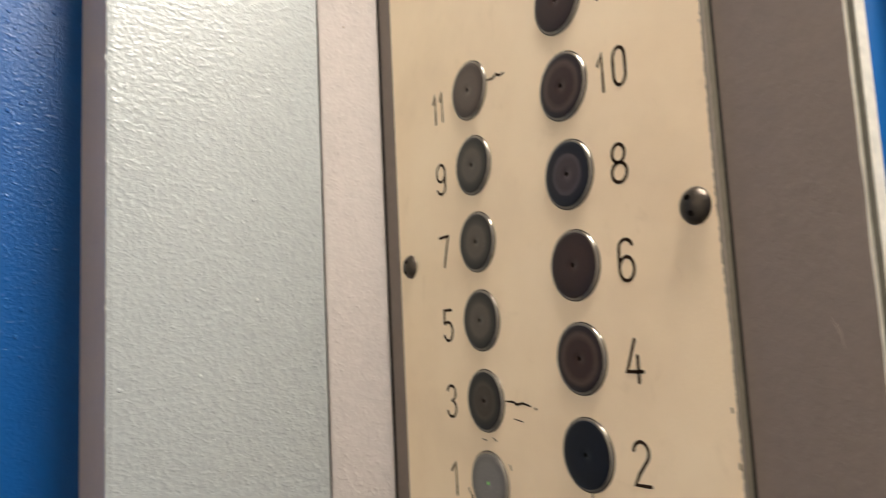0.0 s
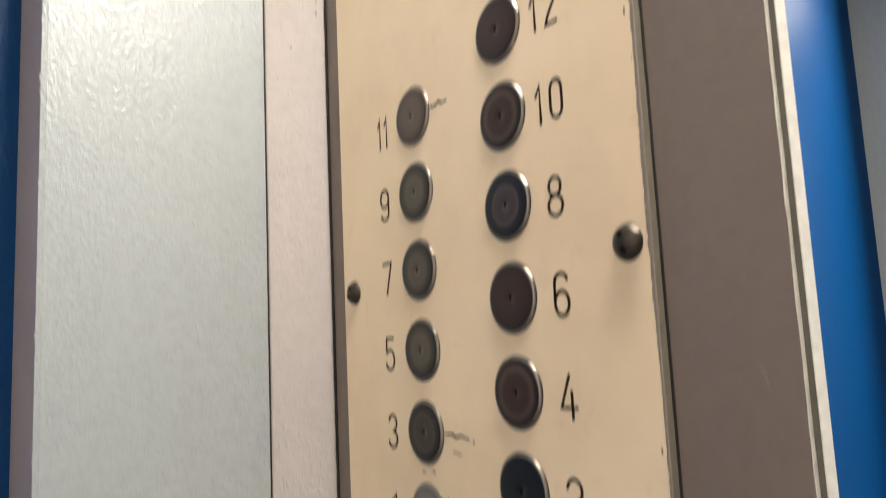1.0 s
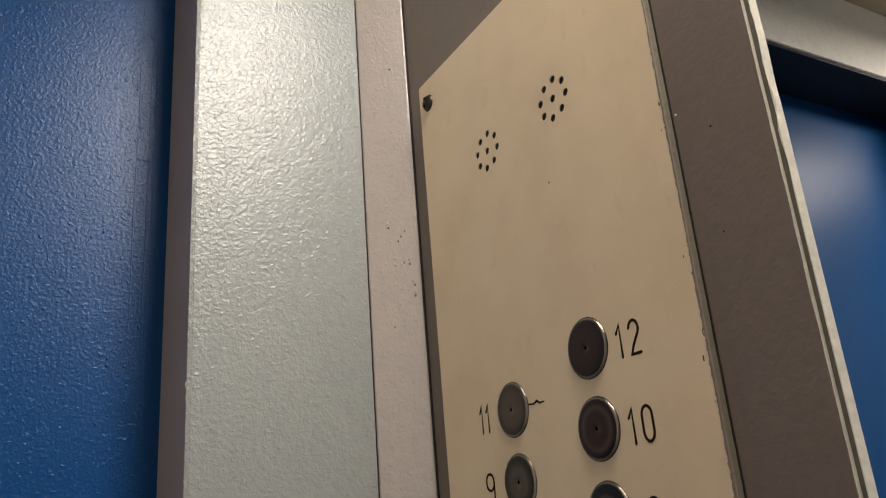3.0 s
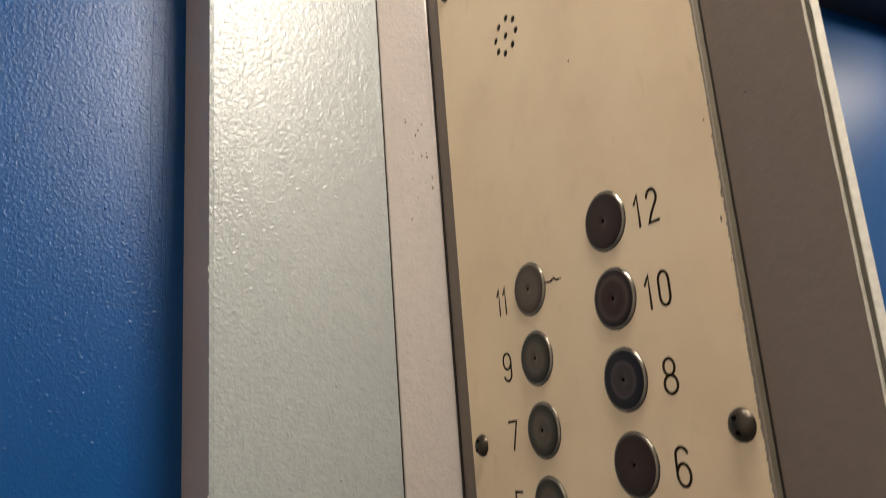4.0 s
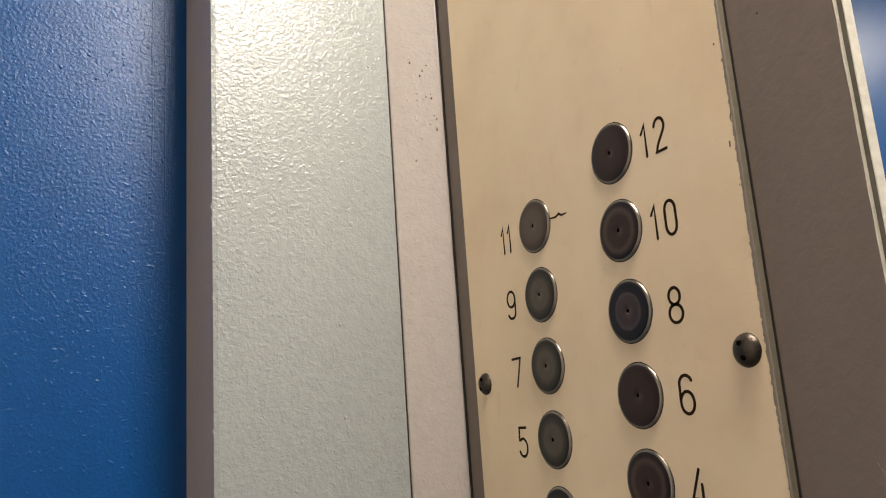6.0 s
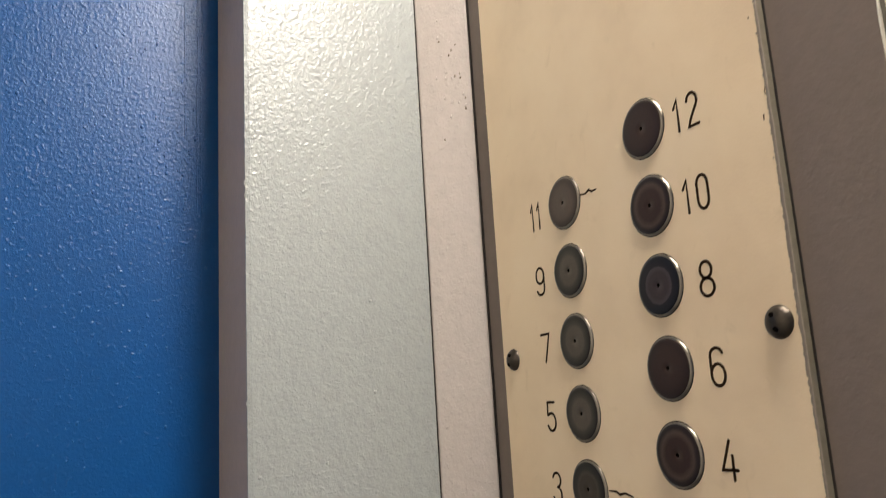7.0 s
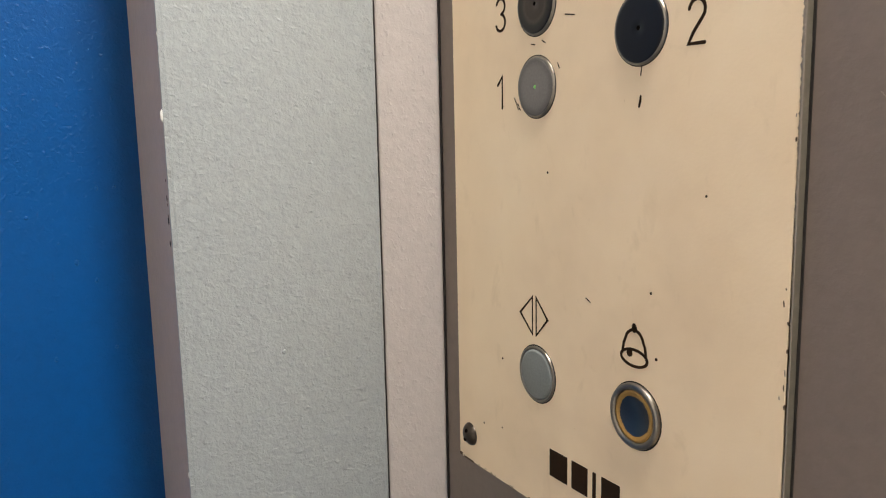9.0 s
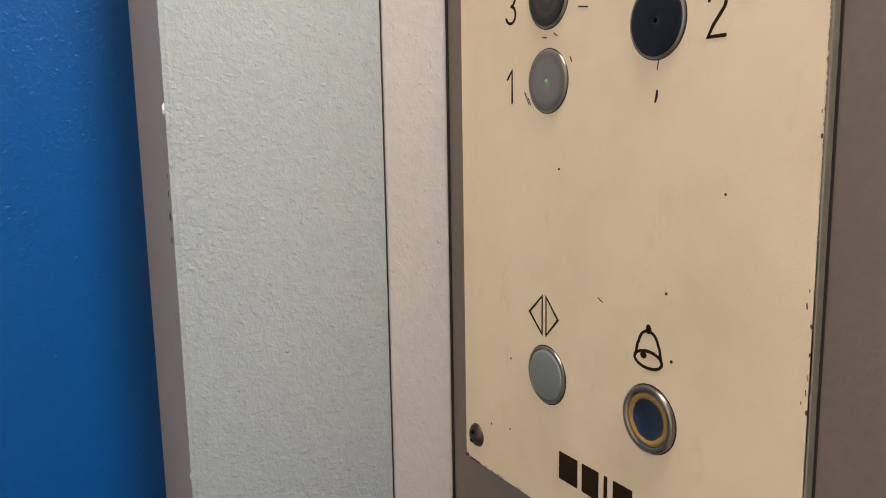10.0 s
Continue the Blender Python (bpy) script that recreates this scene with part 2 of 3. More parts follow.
def prism(bm, outline, z0, z1, cuts=1):
    """A closed plan outline (x, y), counter-clockwise, drawn up from z0 to z1."""
    rings = [[bm.verts.new((x, y, z0 + (z1 - z0) * k / cuts)) for x, y in outline] for k in range(cuts + 1)]
    n = len(outline)
    for a, b in zip(rings, rings[1:]):
        for i in range(n):
            bm.faces.new((a[i], a[(i + 1) % n], b[(i + 1) % n], b[i]))
    bm.faces.new(rings[0][::-1])
    bm.faces.new(rings[-1])
    return bm


def lathe(bm, profile, segments=40):
    """Turns a profile of (radius, y) about the y axis; y grows into the plate."""
    rings = []
    for r, y in profile:
        if r < 1e-6:
            rings.append([bm.verts.new((0, y, 0))])
        else:
            rings.append([bm.verts.new((r * math.cos(a), y, r * math.sin(a))) for a in (2 * math.pi * k / segments for k in range(segments))])
    for a, b in zip(rings, rings[1:]):
        for k in range(segments):
            j = (k + 1) % segments
            if len(a) == 1:
                bm.faces.new((a[0], b[j], b[k]))
            elif len(b) == 1:
                bm.faces.new((a[k], a[j], b[0]))
            else:
                bm.faces.new((a[k], a[j], b[j], b[k]))
    bmesh.ops.recalc_face_normals(bm, faces=bm.faces)
    return bm


def ribbon(bm, points, width, y=-0.00025, closed=False, taper=False):
    """A flat stroke of even width in the x-z plane, from just above the plate down to its face, with round ends."""
    pts = [Vector((p[0], 0, p[1])) for p in points]
    n = len(pts)
    left, right = [], []
    for i, p in enumerate(pts):
        a = pts[(i - 1) % n] if (closed or i) else p
        b = pts[(i + 1) % n] if (closed or i < n - 1) else p
        d1, d2 = (p - a), (b - p)
        d1 = d1.normalized() if d1.length else d2.normalized()
        d2 = d2.normalized() if d2.length else d1
        t = (d1 + d2)
        t = t.normalized() if t.length > 1e-4 else d1
        nrm = Vector((-t.z, 0, t.x))
        k = min(1.6, 1 / max(0.35, nrm.dot(Vector((-d1.z, 0, d1.x)))))
        w = width / 2 * k
        if taper:
            w *= 0.35 + 0.65 * math.sin(math.pi * (i + 0.5) / n)
        left.append((p + nrm * w))
        right.append((p - nrm * w))
    top_l = [bm.verts.new((v.x, y, v.z)) for v in left]
    top_r = [bm.verts.new((v.x, y, v.z)) for v in right]
    low_l = [bm.verts.new((v.x, 0.0002, v.z)) for v in left]
    low_r = [bm.verts.new((v.x, 0.0002, v.z)) for v in right]
    for i in range(n if closed else n - 1):
        j = (i + 1) % n
        bm.faces.new((top_l[i], top_l[j], top_r[j], top_r[i]))
        bm.faces.new((top_l[j], top_l[i], low_l[i], low_l[j]))
        bm.faces.new((top_r[i], top_r[j], low_r[j], low_r[i]))
    if not closed:
        for i in (0, n - 1):
            bm.faces.new((top_l[i], top_r[i], low_r[i], low_l[i]))
            c = pts[i]
            ring = [bm.verts.new((c.x + width * 0.5 * (0.35 if taper else 1) * math.cos(a), y - 0.00002, c.z + width * 0.5 * (0.35 if taper else 1) * math.sin(a))) for a in (2 * math.pi * k / 10 for k in range(10))]
            bm.faces.new(ring)
    bmesh.ops.recalc_face_normals(bm, faces=bm.faces)
    return bm


def arc(cx, cz, rx, rz, a0, a1, n=14):
    return [(cx + rx * math.cos(radians(a0 + (a1 - a0) * k / n)), cz + rz * math.sin(radians(a0 + (a1 - a0) * k / n))) for k in range(n + 1)]


def strokes(ch):
    """The strokes of an engraved numeral in a box 1 wide and 1 high."""
    if ch == "0":
        return [arc(0.5, 0.72, 0.5, 0.28, 0, 180) + arc(0.5, 0.28, 0.5, 0.28, 180, 360) + [(1.0, 0.72), (0.99, 0.77)]]
    if ch == "1":
        return [[(-0.05, 0.74), (0.5, 1.0), (0.5, 0.0)]]
    if ch == "2":
        return [arc(0.5, 0.75, 0.48, 0.25, 170, -35) + [(0.30, 0.25), (0.02, 0.0), (1.0, 0.0)]]
    if ch == "3":
        return [arc(0.5, 0.76, 0.45, 0.24, 160, -80) + arc(0.48, 0.26, 0.50, 0.26, 80, -160)]
    if ch == "4":
        return [[(0.62, 1.0), (0.0, 0.25), (1.05, 0.25)], [(0.74, 0.62), (0.74, 0.0)]]
    if ch == "5":
        return [[(0.95, 1.0), (0.12, 1.0), (0.06, 0.57)] + arc(0.48, 0.31, 0.50, 0.31, 125, -155)]
    if ch == "6":
        return [arc(0.5, 0.78, 0.46, 0.22, 20, 180, 10) + [(0.03, 0.5)] + arc(0.5, 0.29, 0.48, 0.29, 180, 520, 22)]
    if ch == "7":
        return [[(0.0, 0.98), (1.0, 1.0), (0.42, 0.0)]]
    if ch == "8":
        return [arc(0.5, 0.76, 0.42, 0.24, -90, 270, 20), arc(0.5, 0.26, 0.5, 0.26, 90, 450, 22)]
    if ch == "9":
        return [[(1 - x, 1 - z) for x, z in strokes("6")[0]]]
    return []


def numeral(text, x0, x1, zc, height, parent):
    bm = bmesh.new()
    n = len(text)
    w = (x1 - x0) / (n + (n - 1) * 0.30) if n > 1 else x1 - x0
    for i, ch in enumerate(text):
        for s in strokes(ch):
            narrow = 0.7 if (ch == "1" and n > 1) else 1.0
            ribbon(bm, [(x0 + i * w * 1.30 + px * w * narrow, zc + (pz - 0.5) * height) for px, pz in s], 0.00135, -0.0001)
    return part("numeral", bm, INK, parent, "engraved dark numeral " + text)


def empty(name, at=(0, 0, 0)):
    ob = new(name)
    ob.location = at
    ob.empty_display_size = 0.02
    return ob


# ---- the lift cabin: walls, ceiling, floor ----
FRONT_X, RECESS_X, PANEL_Y = -0.110, -0.183, 0.0036
X_MAX, Y_MIN, Y_MAX = 1.02, -0.50, 1.36

floor = block("floor", (-0.3, Y_MIN - 0.05, FLOOR_Z - 0.05), (X_MAX + 0.05, Y_MAX + 0.05, FLOOR_Z), FLOOR)
tagged(floor, "dark speckled linoleum floor of the lift cabin", "floor", kind="structure")
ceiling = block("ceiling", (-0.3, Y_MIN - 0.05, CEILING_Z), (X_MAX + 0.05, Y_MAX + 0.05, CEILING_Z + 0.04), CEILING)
tagged(ceiling, "beige painted ceiling of the lift cabin, its shade put into the colour", "ceiling", kind="structure")
wall_west = block("wall_west", (RECESS_X - 0.03, Y_MIN - 0.05, FLOOR_Z), (RECESS_X, 0.14, CEILING_Z), BLUE)
tagged(wall_west, "glossy blue brush-painted metal wall with raised paint grain", "wall", kind="structure")
# Unseen rear wall, set close and pale to bounce light onto the panel.
bounce_wall_south = block("bounce_wall_south", (RECESS_X, Y_MIN - 0.05, FLOOR_Z), (X_MAX, Y_MIN, CEILING_Z), WHITE_BOUNCE)
tagged(bounce_wall_south, "unseen off-white rear wall, added to bounce light", "wall", kind="structure")
# Unseen wall; its dark blue is chosen to tint what the paint reflects.
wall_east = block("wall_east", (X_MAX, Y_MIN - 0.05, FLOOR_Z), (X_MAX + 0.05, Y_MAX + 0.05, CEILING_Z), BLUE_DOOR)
tagged(wall_east, "unseen smooth blue side cabin wall, coloured for its reflections", "wall", kind="structure")
wall_north = block("wall_north", (RECESS_X - 0.03, Y_MAX, FLOOR_Z), (X_MAX, Y_MAX + 0.05, CEILING_Z), CREAM)
tagged(wall_north, "plain cream painted far cabin wall", "wall", kind="structure")

# the door beyond the control panel: blue leaf, set back in a pale frame
DOOR_TOP, DOOR_Y = 0.591, 0.80
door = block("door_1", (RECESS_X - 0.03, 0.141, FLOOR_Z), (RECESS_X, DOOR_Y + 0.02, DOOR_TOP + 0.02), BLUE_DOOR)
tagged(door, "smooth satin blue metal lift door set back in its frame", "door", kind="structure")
lintel = block("lintel", (RECESS_X - 0.03, 0.06, DOOR_TOP), (FRONT_X, Y_MAX, CEILING_Z), CREAM, bevel=0.0015)
tagged(lintel, "pale painted lintel over the recessed blue door", "lintel", kind="structure")
# Thin navy sheet: the shade under the lintel is put into its colour.
soffit = block("soffit", (RECESS_X, 0.062, DOOR_TOP - 0.004), (FRONT_X - 0.003, DOOR_Y, DOOR_TOP - 0.0005), SOFFIT_SHADE)
tagged(soffit, "underside of the door lintel, its shade put into dark navy", "soffit", kind="structure")
jamb = block("door_jamb", (RECESS_X - 0.02, DOOR_Y, FLOOR_Z), (FRONT_X, Y_MAX, DOOR_TOP), GREY, bevel=0.0012)
tagged(jamb, "pale grey-green painted door jamb beside the blue door", "door jamb", kind="structure")

# the pier between the blue wall and the control panel
pier = empty("pier", (FRONT_X, -0.08, FLOOR_Z))
tagged(pier, "mauve painted pier with a pale grey brushed side panel", "pier", kind="structure")
P0 = Vector((FRONT_X, -0.08, FLOOR_Z))


def local(points):
    return [(x - P0.x, y - P0.y) for x, y in points]


H = CEILING_Z - FLOOR_Z
core = prism(bmesh.new(), local([(-0.195, 0.06), (-0.195, -0.1423), (-0.1125, -0.1408), (-0.1115, -0.1395), (-0.1140, -0.0250), (-0.1165, 0.06)]), 0, H)
part("core", core, MAUVE_END_LIT, pier, "mauve painted end face of the pier, in a lit tone")
# the grey sheet wraps the pier's side; its outer edge is rounded where the brush ran over
sheet = prism(bmesh.new(), local([(-0.1118, -0.1395), (-0.1104, -0.1401), (-0.1096, -0.1395), (-0.1094, -0.1383), (-0.1122, -0.0272), (-0.1128, -0.0264), (-0.1150, -0.0264)]), 0, H, 1)
part("side_panel", sheet, GREY, pier, "pale grey-green brushed paint panel")
groove = prism(bmesh.new(), local([(-0.1180, -0.0266), (-0.1138, -0.0266), (-0.1138, -0.0244), (-0.1180, -0.0244)]), 0, H)
part("groove", groove, DARK, pier, "thin dark joint beside the grey panel")
trim = prism(bmesh.new(), local([(-0.1180, -0.0250), (-0.1130, -0.0252), (-0.1122, -0.0246), (-0.0934, 0.0000), (-0.0925, 0.0011), (-0.0921, 0.0019), (-0.0923, 0.0025), (-0.0930, 0.0028), (-0.1180, 0.0028)]), 0, H)
part("trim", trim, MAUVE_STRIP_LIT, pier, "mauve brushed paint cover strip with a rounded edge, in a lit tone")

# the wing that carries the control panel, a thin sheet seen on its worn edge
wing = empty("wing_wall", (0.03, PANEL_Y, FLOOR_Z))
tagged(wing, "mauve-brown painted metal wing wall with worn pale edge", "wall", kind="structure")
W0 = Vector((0.03, PANEL_Y, FLOOR_Z))
sheet_bm = prism(bmesh.new(), [(-0.150, 0.0), (0.1466, 0.0), (0.1476, 0.0006), (0.1476, 0.0030), (-0.150, 0.0030)], 0, H)
part("sheet", sheet_bm, MAUVE_SHADED, wing, "flat mauve painted sheet, its shade put into the brown tone")
rng = random.Random(7)


def ragged_strip(left, right, y, depth, z0, z1, step, wear_l, wear_r, slope=0.0003):
    """An upright strip of paint or bead with uneven edges; wear_l and wear_r give the edge's wander at a height."""
    bm = bmesh.new()
    n = int((z1 - z0) / step)
    cols = []
    for k in range(n + 1):
        z = z0 + (z1 - z0) * k / n
        a, b = left + wear_l(z), right + wear_r(z)
        cols.append([bm.verts.new(c) for c in ((a, y + depth, z), (a + 0.0002, y, z), (b - slope, y, z), (b, y + depth, z))])
    for p, q in zip(cols, cols[1:]):
        for i in range(3):
            bm.faces.new((p[i], p[i + 1], q[i + 1], q[i]))
    bm.faces.new(cols[0][::-1])
    bm.faces.new(cols[-1])
    bmesh.ops.recalc_face_normals(bm, faces=bm.faces)
    return bm


def wander(z, scale, amount, seed):
    return amount * noise.noise((z * scale, seed, 0.3))


def above(z, z0, soft=0.05):
    return min(1.0, max(0.0, (z - z0) / soft))


def at_wing(ob):
    ob.location = -W0
    return ob


at_wing(part("worn_edge", ragged_strip(0.1773, 0.1780, PANEL_Y - 0.0003, 0.004, -0.6, CEILING_Z, 0.003,
                                       lambda z: wander(z, 90, 0.00035, 1), lambda z: wander(z, 60, 0.0001, 2)), EDGE_PAINT, wing, "thin worn pale line along the sheet's edge"))
at_wing(block("edge_groove", (0.1777, PANEL_Y + 0.0012, FLOOR_Z), (0.1804, PANEL_Y + 0.0042, CEILING_Z), GROOVE, wing, label="dirty grey-green groove in the edge"))
at_wing(part("edge_bead", ragged_strip(0.1800, 0.1818, PANEL_Y + 0.0002, 0.0026, -0.6, CEILING_Z, 0.0025,
                                       lambda z: 0.0014 * above(z, 0.22) * (0.3 + noise.noise((z * 70, 5.0, 0)) + 0.5 * noise.noise((z * 240, 6.0, 0))) + wander(z, 40, 0.0001, 3),
                                       lambda z: 0.0004 * above(z, 0.22) * noise.noise((z * 50, 8.0, 0)), 0.0012), EDGE_PAINT, wing, "cream bead with chipped paint"))
at_wing(block("corner_gap", (-0.1120, 0.0027, FLOOR_Z), (-0.0912, 0.0040, CEILING_Z), DARK, wing, label="dark open joint beside the cover strip"))

ridge = part("edge_ridge", ragged_strip(-0.1114, -0.1091, -0.1411, 0.0016, -0.5, CEILING_Z, 0.0014,
                                        lambda z: wander(z, 160, 0.0005, 21) + wander(z, 620, 0.0004, 22), lambda z: wander(z, 300, 0.0003, 23)), GREY, pier, "uneven brushed ridge of grey paint")
ridge.location = -P0

# ---- the ceiling panel lamp ----
for lx, ly, sx, sy in LAMPS:
    ceiling_lamp = empty("ceiling_lamp", (lx, ly, CEILING_Z))
    tagged(ceiling_lamp, "flat white luminous panel in the cabin ceiling", "ceiling lamp", "ceiling lamps")
    hx, hy = sx / 2, sy / 2
    for lo, hi in (((-hx - 0.02, -hy - 0.02), (hx + 0.02, -hy)), ((-hx - 0.02, hy), (hx + 0.02, hy + 0.02)), ((-hx - 0.02, -hy), (-hx, hy)), ((hx, -hy), (hx + 0.02, hy))):
        block("frame", (*lo, -0.032), (*hi, 0), CREAM, ceiling_lamp, 0.002)
    block("diffuser", (-hx, -hy, -0.022), (hx, hy, -0.012), DIFFUSER, ceiling_lamp)

# ---- the control panel ----
PX0, PX1, PZ0, PZ1 = -0.0722, 0.1334, -0.1995, 0.408
PITCH, RIGHT_X = 0.036, 0.0645
BTN = [("1", 0.0, 0.0, CAP_LIGHT, "light grey cap, lit at its middle"), ("3", 0.0, PITCH, CAP_THREE, "dark olive-brown cap with worn ring"),
       ("5", 0.0, 2 * PITCH, CAP_GREY, "grey-brown worn cap"), ("7", 0.0, 3 * PITCH, CAP_GREY, "grey-brown worn cap"),
       ("9", 0.0, 4 * PITCH, CAP_GREY, "grey-brown worn cap"), ("11", 0.0, 5 * PITCH, CAP_TAN, "tan-brown worn cap, sheen put into its lighter middle"),
       ("2", RIGHT_X, 0.018, CAP_BLACK, "blue-black cap"), ("4", RIGHT_X, 0.018 + PITCH, CAP_BROWN, "dark brown cap"),
       ("6", RIGHT_X, 0.018 + 2 * PITCH, CAP_PLUM, "plum-brown cap"), ("8", RIGHT_X, 0.018 + 3 * PITCH, CAP_RINGED, "black cap with worn grey ring"),
       ("10", RIGHT_X, 0.018 + 4 * PITCH, CAP_BROWN, "dark brown cap with pale rim"), ("12", RIGHT_X, 0.018 + 5 * PITCH, CAP_PLUM, "plum-brown cap"),
       ("open", 0.0, -0.1335, CAP_SILVER, "flat silver-grey cap"), ("bell", 0.0655, -0.1335, CAP_BELL, "dark blue cap with amber ring")]

panel = empty("control_panel", (0, 0, 0))
tagged(panel, "beige enamelled lift control panel with twelve numbered round buttons", "control panel")


def loop(bm, points):
    vs = [bm.verts.new((x, 0, z)) for x, z in points]
    return [bm.edges.new((vs[i], vs[(i + 1) % len(vs)])) for i in range(len(vs))]


def circle(x, z, r, n):
    return [(x + r * math.cos(2 * math.pi * k / n), z + r * math.sin(2 * math.pi * k / n)) for k in range(n)]


def rounded(x0, z0, x1, z1, r):
    out = []
    for cx, cz, a in ((x1 - r, z1 - r, 0), (x0 + r, z1 - r, 90), (x0 + r, z0 + r, 180), (x1 - r, z0 + r, 270)):
        out += arc(cx, cz, r, r, a, a + 90, 4)
    return out


# speaker holes: eight round one, slightly turned
HOLES = []
for cx, cz in ((0.0015, 0.3268), (0.0645, 0.3268)):
    HOLES.append((cx, cz))
    HOLES += [(cx + 0.0103 * math.cos(radians(35 + 45 * k)), cz + 0.0103 * math.sin(radians(35 + 45 * k))) for k in range(8)]

bm = bmesh.new()
edges = loop(bm, rounded(PX0, PZ0, PX1, PZ1, 0.0015))
for name, x, z, m, lab in BTN:
    edges += loop(bm, circle(x, z, 0.0138, 40))
for x, z in HOLES:
    edges += loop(bm, circle(x, z, 0.0021, 14))
bmesh.ops.triangle_fill(bm, use_beauty=True, use_dissolve=False, edges=edges, normal=(0, -1, 0))
for f in bm.faces:
    if f.normal.y > 0:
        f.normal_flip()
ext = bmesh.ops.extrude_face_region(bm, geom=list(bm.faces), use_keep_orig=True)
for g in ext["geom"]:
    if isinstance(g, bmesh.types.BMVert):
        g.co.y = PANEL_Y - 0.0003
bmesh.ops.recalc_face_normals(bm, faces=bm.faces)
part("faceplate", bm, PLATE, panel, "beige enamelled faceplate with small chips")
block("back_box", (PX0 + 0.001, PANEL_Y - 0.0004, PZ0 + 0.001), (PX1 + 0.0013, PANEL_Y + 0.0004, PZ1 - 0.001), DARK, panel, label="dark seam line between plate and wall")


for x, z in HOLES:
    h = part("speaker_hole", lathe(bmesh.new(), [(0.0, 0.0008), (0.00208, 0.0005), (0.00208, 0.0018)], 14), DARK, panel, "small dark drilled hole")
    h.location = (x, 0, z)


def button(name, x, z, cap_mat, cap_label):
    if name in ("open", "bell"):
        ring_profile = [(0.0136, 0.002), (0.0136, -0.0004), (0.0132, -0.0009), (0.0124, -0.0009), (0.0122, -0.0004), (0.0122, 0.002)]
    else:
        ring_profile = [(0.0138, 0.002), (0.0138, 0.0), (0.0136, -0.0003), (0.0133, -0.0007), (0.0130, -0.0010), (0.0128, -0.0010), (0.0127, 0.002)]
    if name == "bell":
        ring_profile = [(0.0136, 0.002), (0.0136, -0.0010), (0.0132, -0.0018), (0.0118, -0.0020), (0.0108, -0.0012), (0.0107, 0.002)]
    b = part("button", lathe(bmesh.new(), ring_profile), CHROME, panel, "round push button with a worn chrome rim", True)
    b.location = (x, 0, z)
    if name == "open":
        cap_profile = [(0.0, -0.0012), (0.0105, -0.0012), (0.0119, -0.0009), (0.0121, 0.001)]
    elif name == "bell":
        cap_profile = [(0.0, -0.0010), (0.0088, -0.0010), (0.0092, -0.0015), (0.0103, -0.0015), (0.0107, -0.0010), (0.0108, -0.0010), (0.0109, 0.001)]
    else:
        cap_profile = [(0.0010, 0.0012), (0.0010, -0.00120), (0.0012, -0.0013), (0.004, -0.00128), (0.008, -0.00124), (0.0116, -0.00120), (0.0125, -0.00112), (0.0128, -0.0009), (0.01285, 0.001)]
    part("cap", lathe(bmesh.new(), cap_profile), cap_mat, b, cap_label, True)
    if name not in ("open", "bell"):
        lit = name == "1"
        tip = [(0.0, -0.0015), (0.0007, -0.0013), (0.00095, -0.0008), (0.00095, 0.001)] if lit else [(0.0, 0.0), (0.0009, 0.0), (0.00098, -0.0011), (0.00099, 0.001)]
        part("pip", lathe(bmesh.new(), tip, 16), GREEN_LED if lit else VOID, b, "small green indicator" if lit else "small dark centre hole", True)
    gap = part("gap", lathe(bmesh.new(), [(0.0134, 0.0004), (0.0136, -0.00012), (0.0141, -0.00010), (0.0143, 0.0004)]), DARK, b, "dark dirt line round the rim")
    return b


for name, x, z, m, lab in BTN:
    button(name, x, z, m, lab)
    if name in ("open", "bell"):
        continue
    if x == 0.0:
        a, b_x = (-0.0318, -0.0208) if len(name) > 1 else (-0.0318, -0.0242)
        if name == "1":
            a, b_x = -0.0305, -0.0238
        numeral(name, a, b_x, z - 0.0011, 0.0147, panel)
    else:
        a, b_x = (0.0847, 0.0983) if len(name) > 1 else (0.0879, 0.0953)
        dx, dz = (0.0, 0.0004) if name == "2" else (0.0, 0.0)
        tall = 0.0142 if z > 0.11 else 0.0150
        numeral(name, a + dx, b_x + dx, z - 0.0006 - (0.0160 - tall) / 2 + dz + (0.0 if len(name) == 1 else -0.0003), tall, panel)

# the door-opening symbol and the bell symbol
bm = bmesh.new()
ribbon(bm, [(-0.0036, -0.0967), (-0.0133, -0.1058), (-0.0036, -0.1149)], 0.00100, closed=True)
ribbon(bm, [(-0.0007, -0.0967), (0.0080, -0.1058), (-0.0007, -0.1149)], 0.00100, closed=True)
part("door_symbol", bm, INK, panel, "engraved symbol of two outward triangles")
bm = bmesh.new()
ribbon(bm, [(0.0573, -0.1090), (0.0581, -0.1045)] + arc(0.0640, -0.1045, 0.0053, 0.0062, 165, 15, 12) + [(0.0700, -0.1045), (0.0708, -0.1090)], 0.00120)
ribbon(bm, arc(0.0640, -0.1098, 0.0073, 0.0034, 0, 345, 26), 0.00120, closed=True)
ribbon(bm, arc(0.0615, -0.1083, 0.0008, 0.0007, 0, 345, 10), 0.0016, closed=True)
ribbon(bm, [(0.0640, -0.0968), (0.0640, -0.0982)], 0.0026)
part("bell_symbol", bm, INK, panel, "engraved bell symbol")

# the maker's mark, as four plain dark shapes
bm = bmesh.new()
for x0, x1 in ((0.0095, 0.0225), (0.0255, 0.0365), (0.0398, 0.0420), (0.0455, 0.0570)):
    box(bm, (x0, -0.0003, -0.1805), (x1, 0.0003, -0.1672), 0.0002, 1)
part("maker_mark", bm, INK, panel, "dark plain maker's mark")

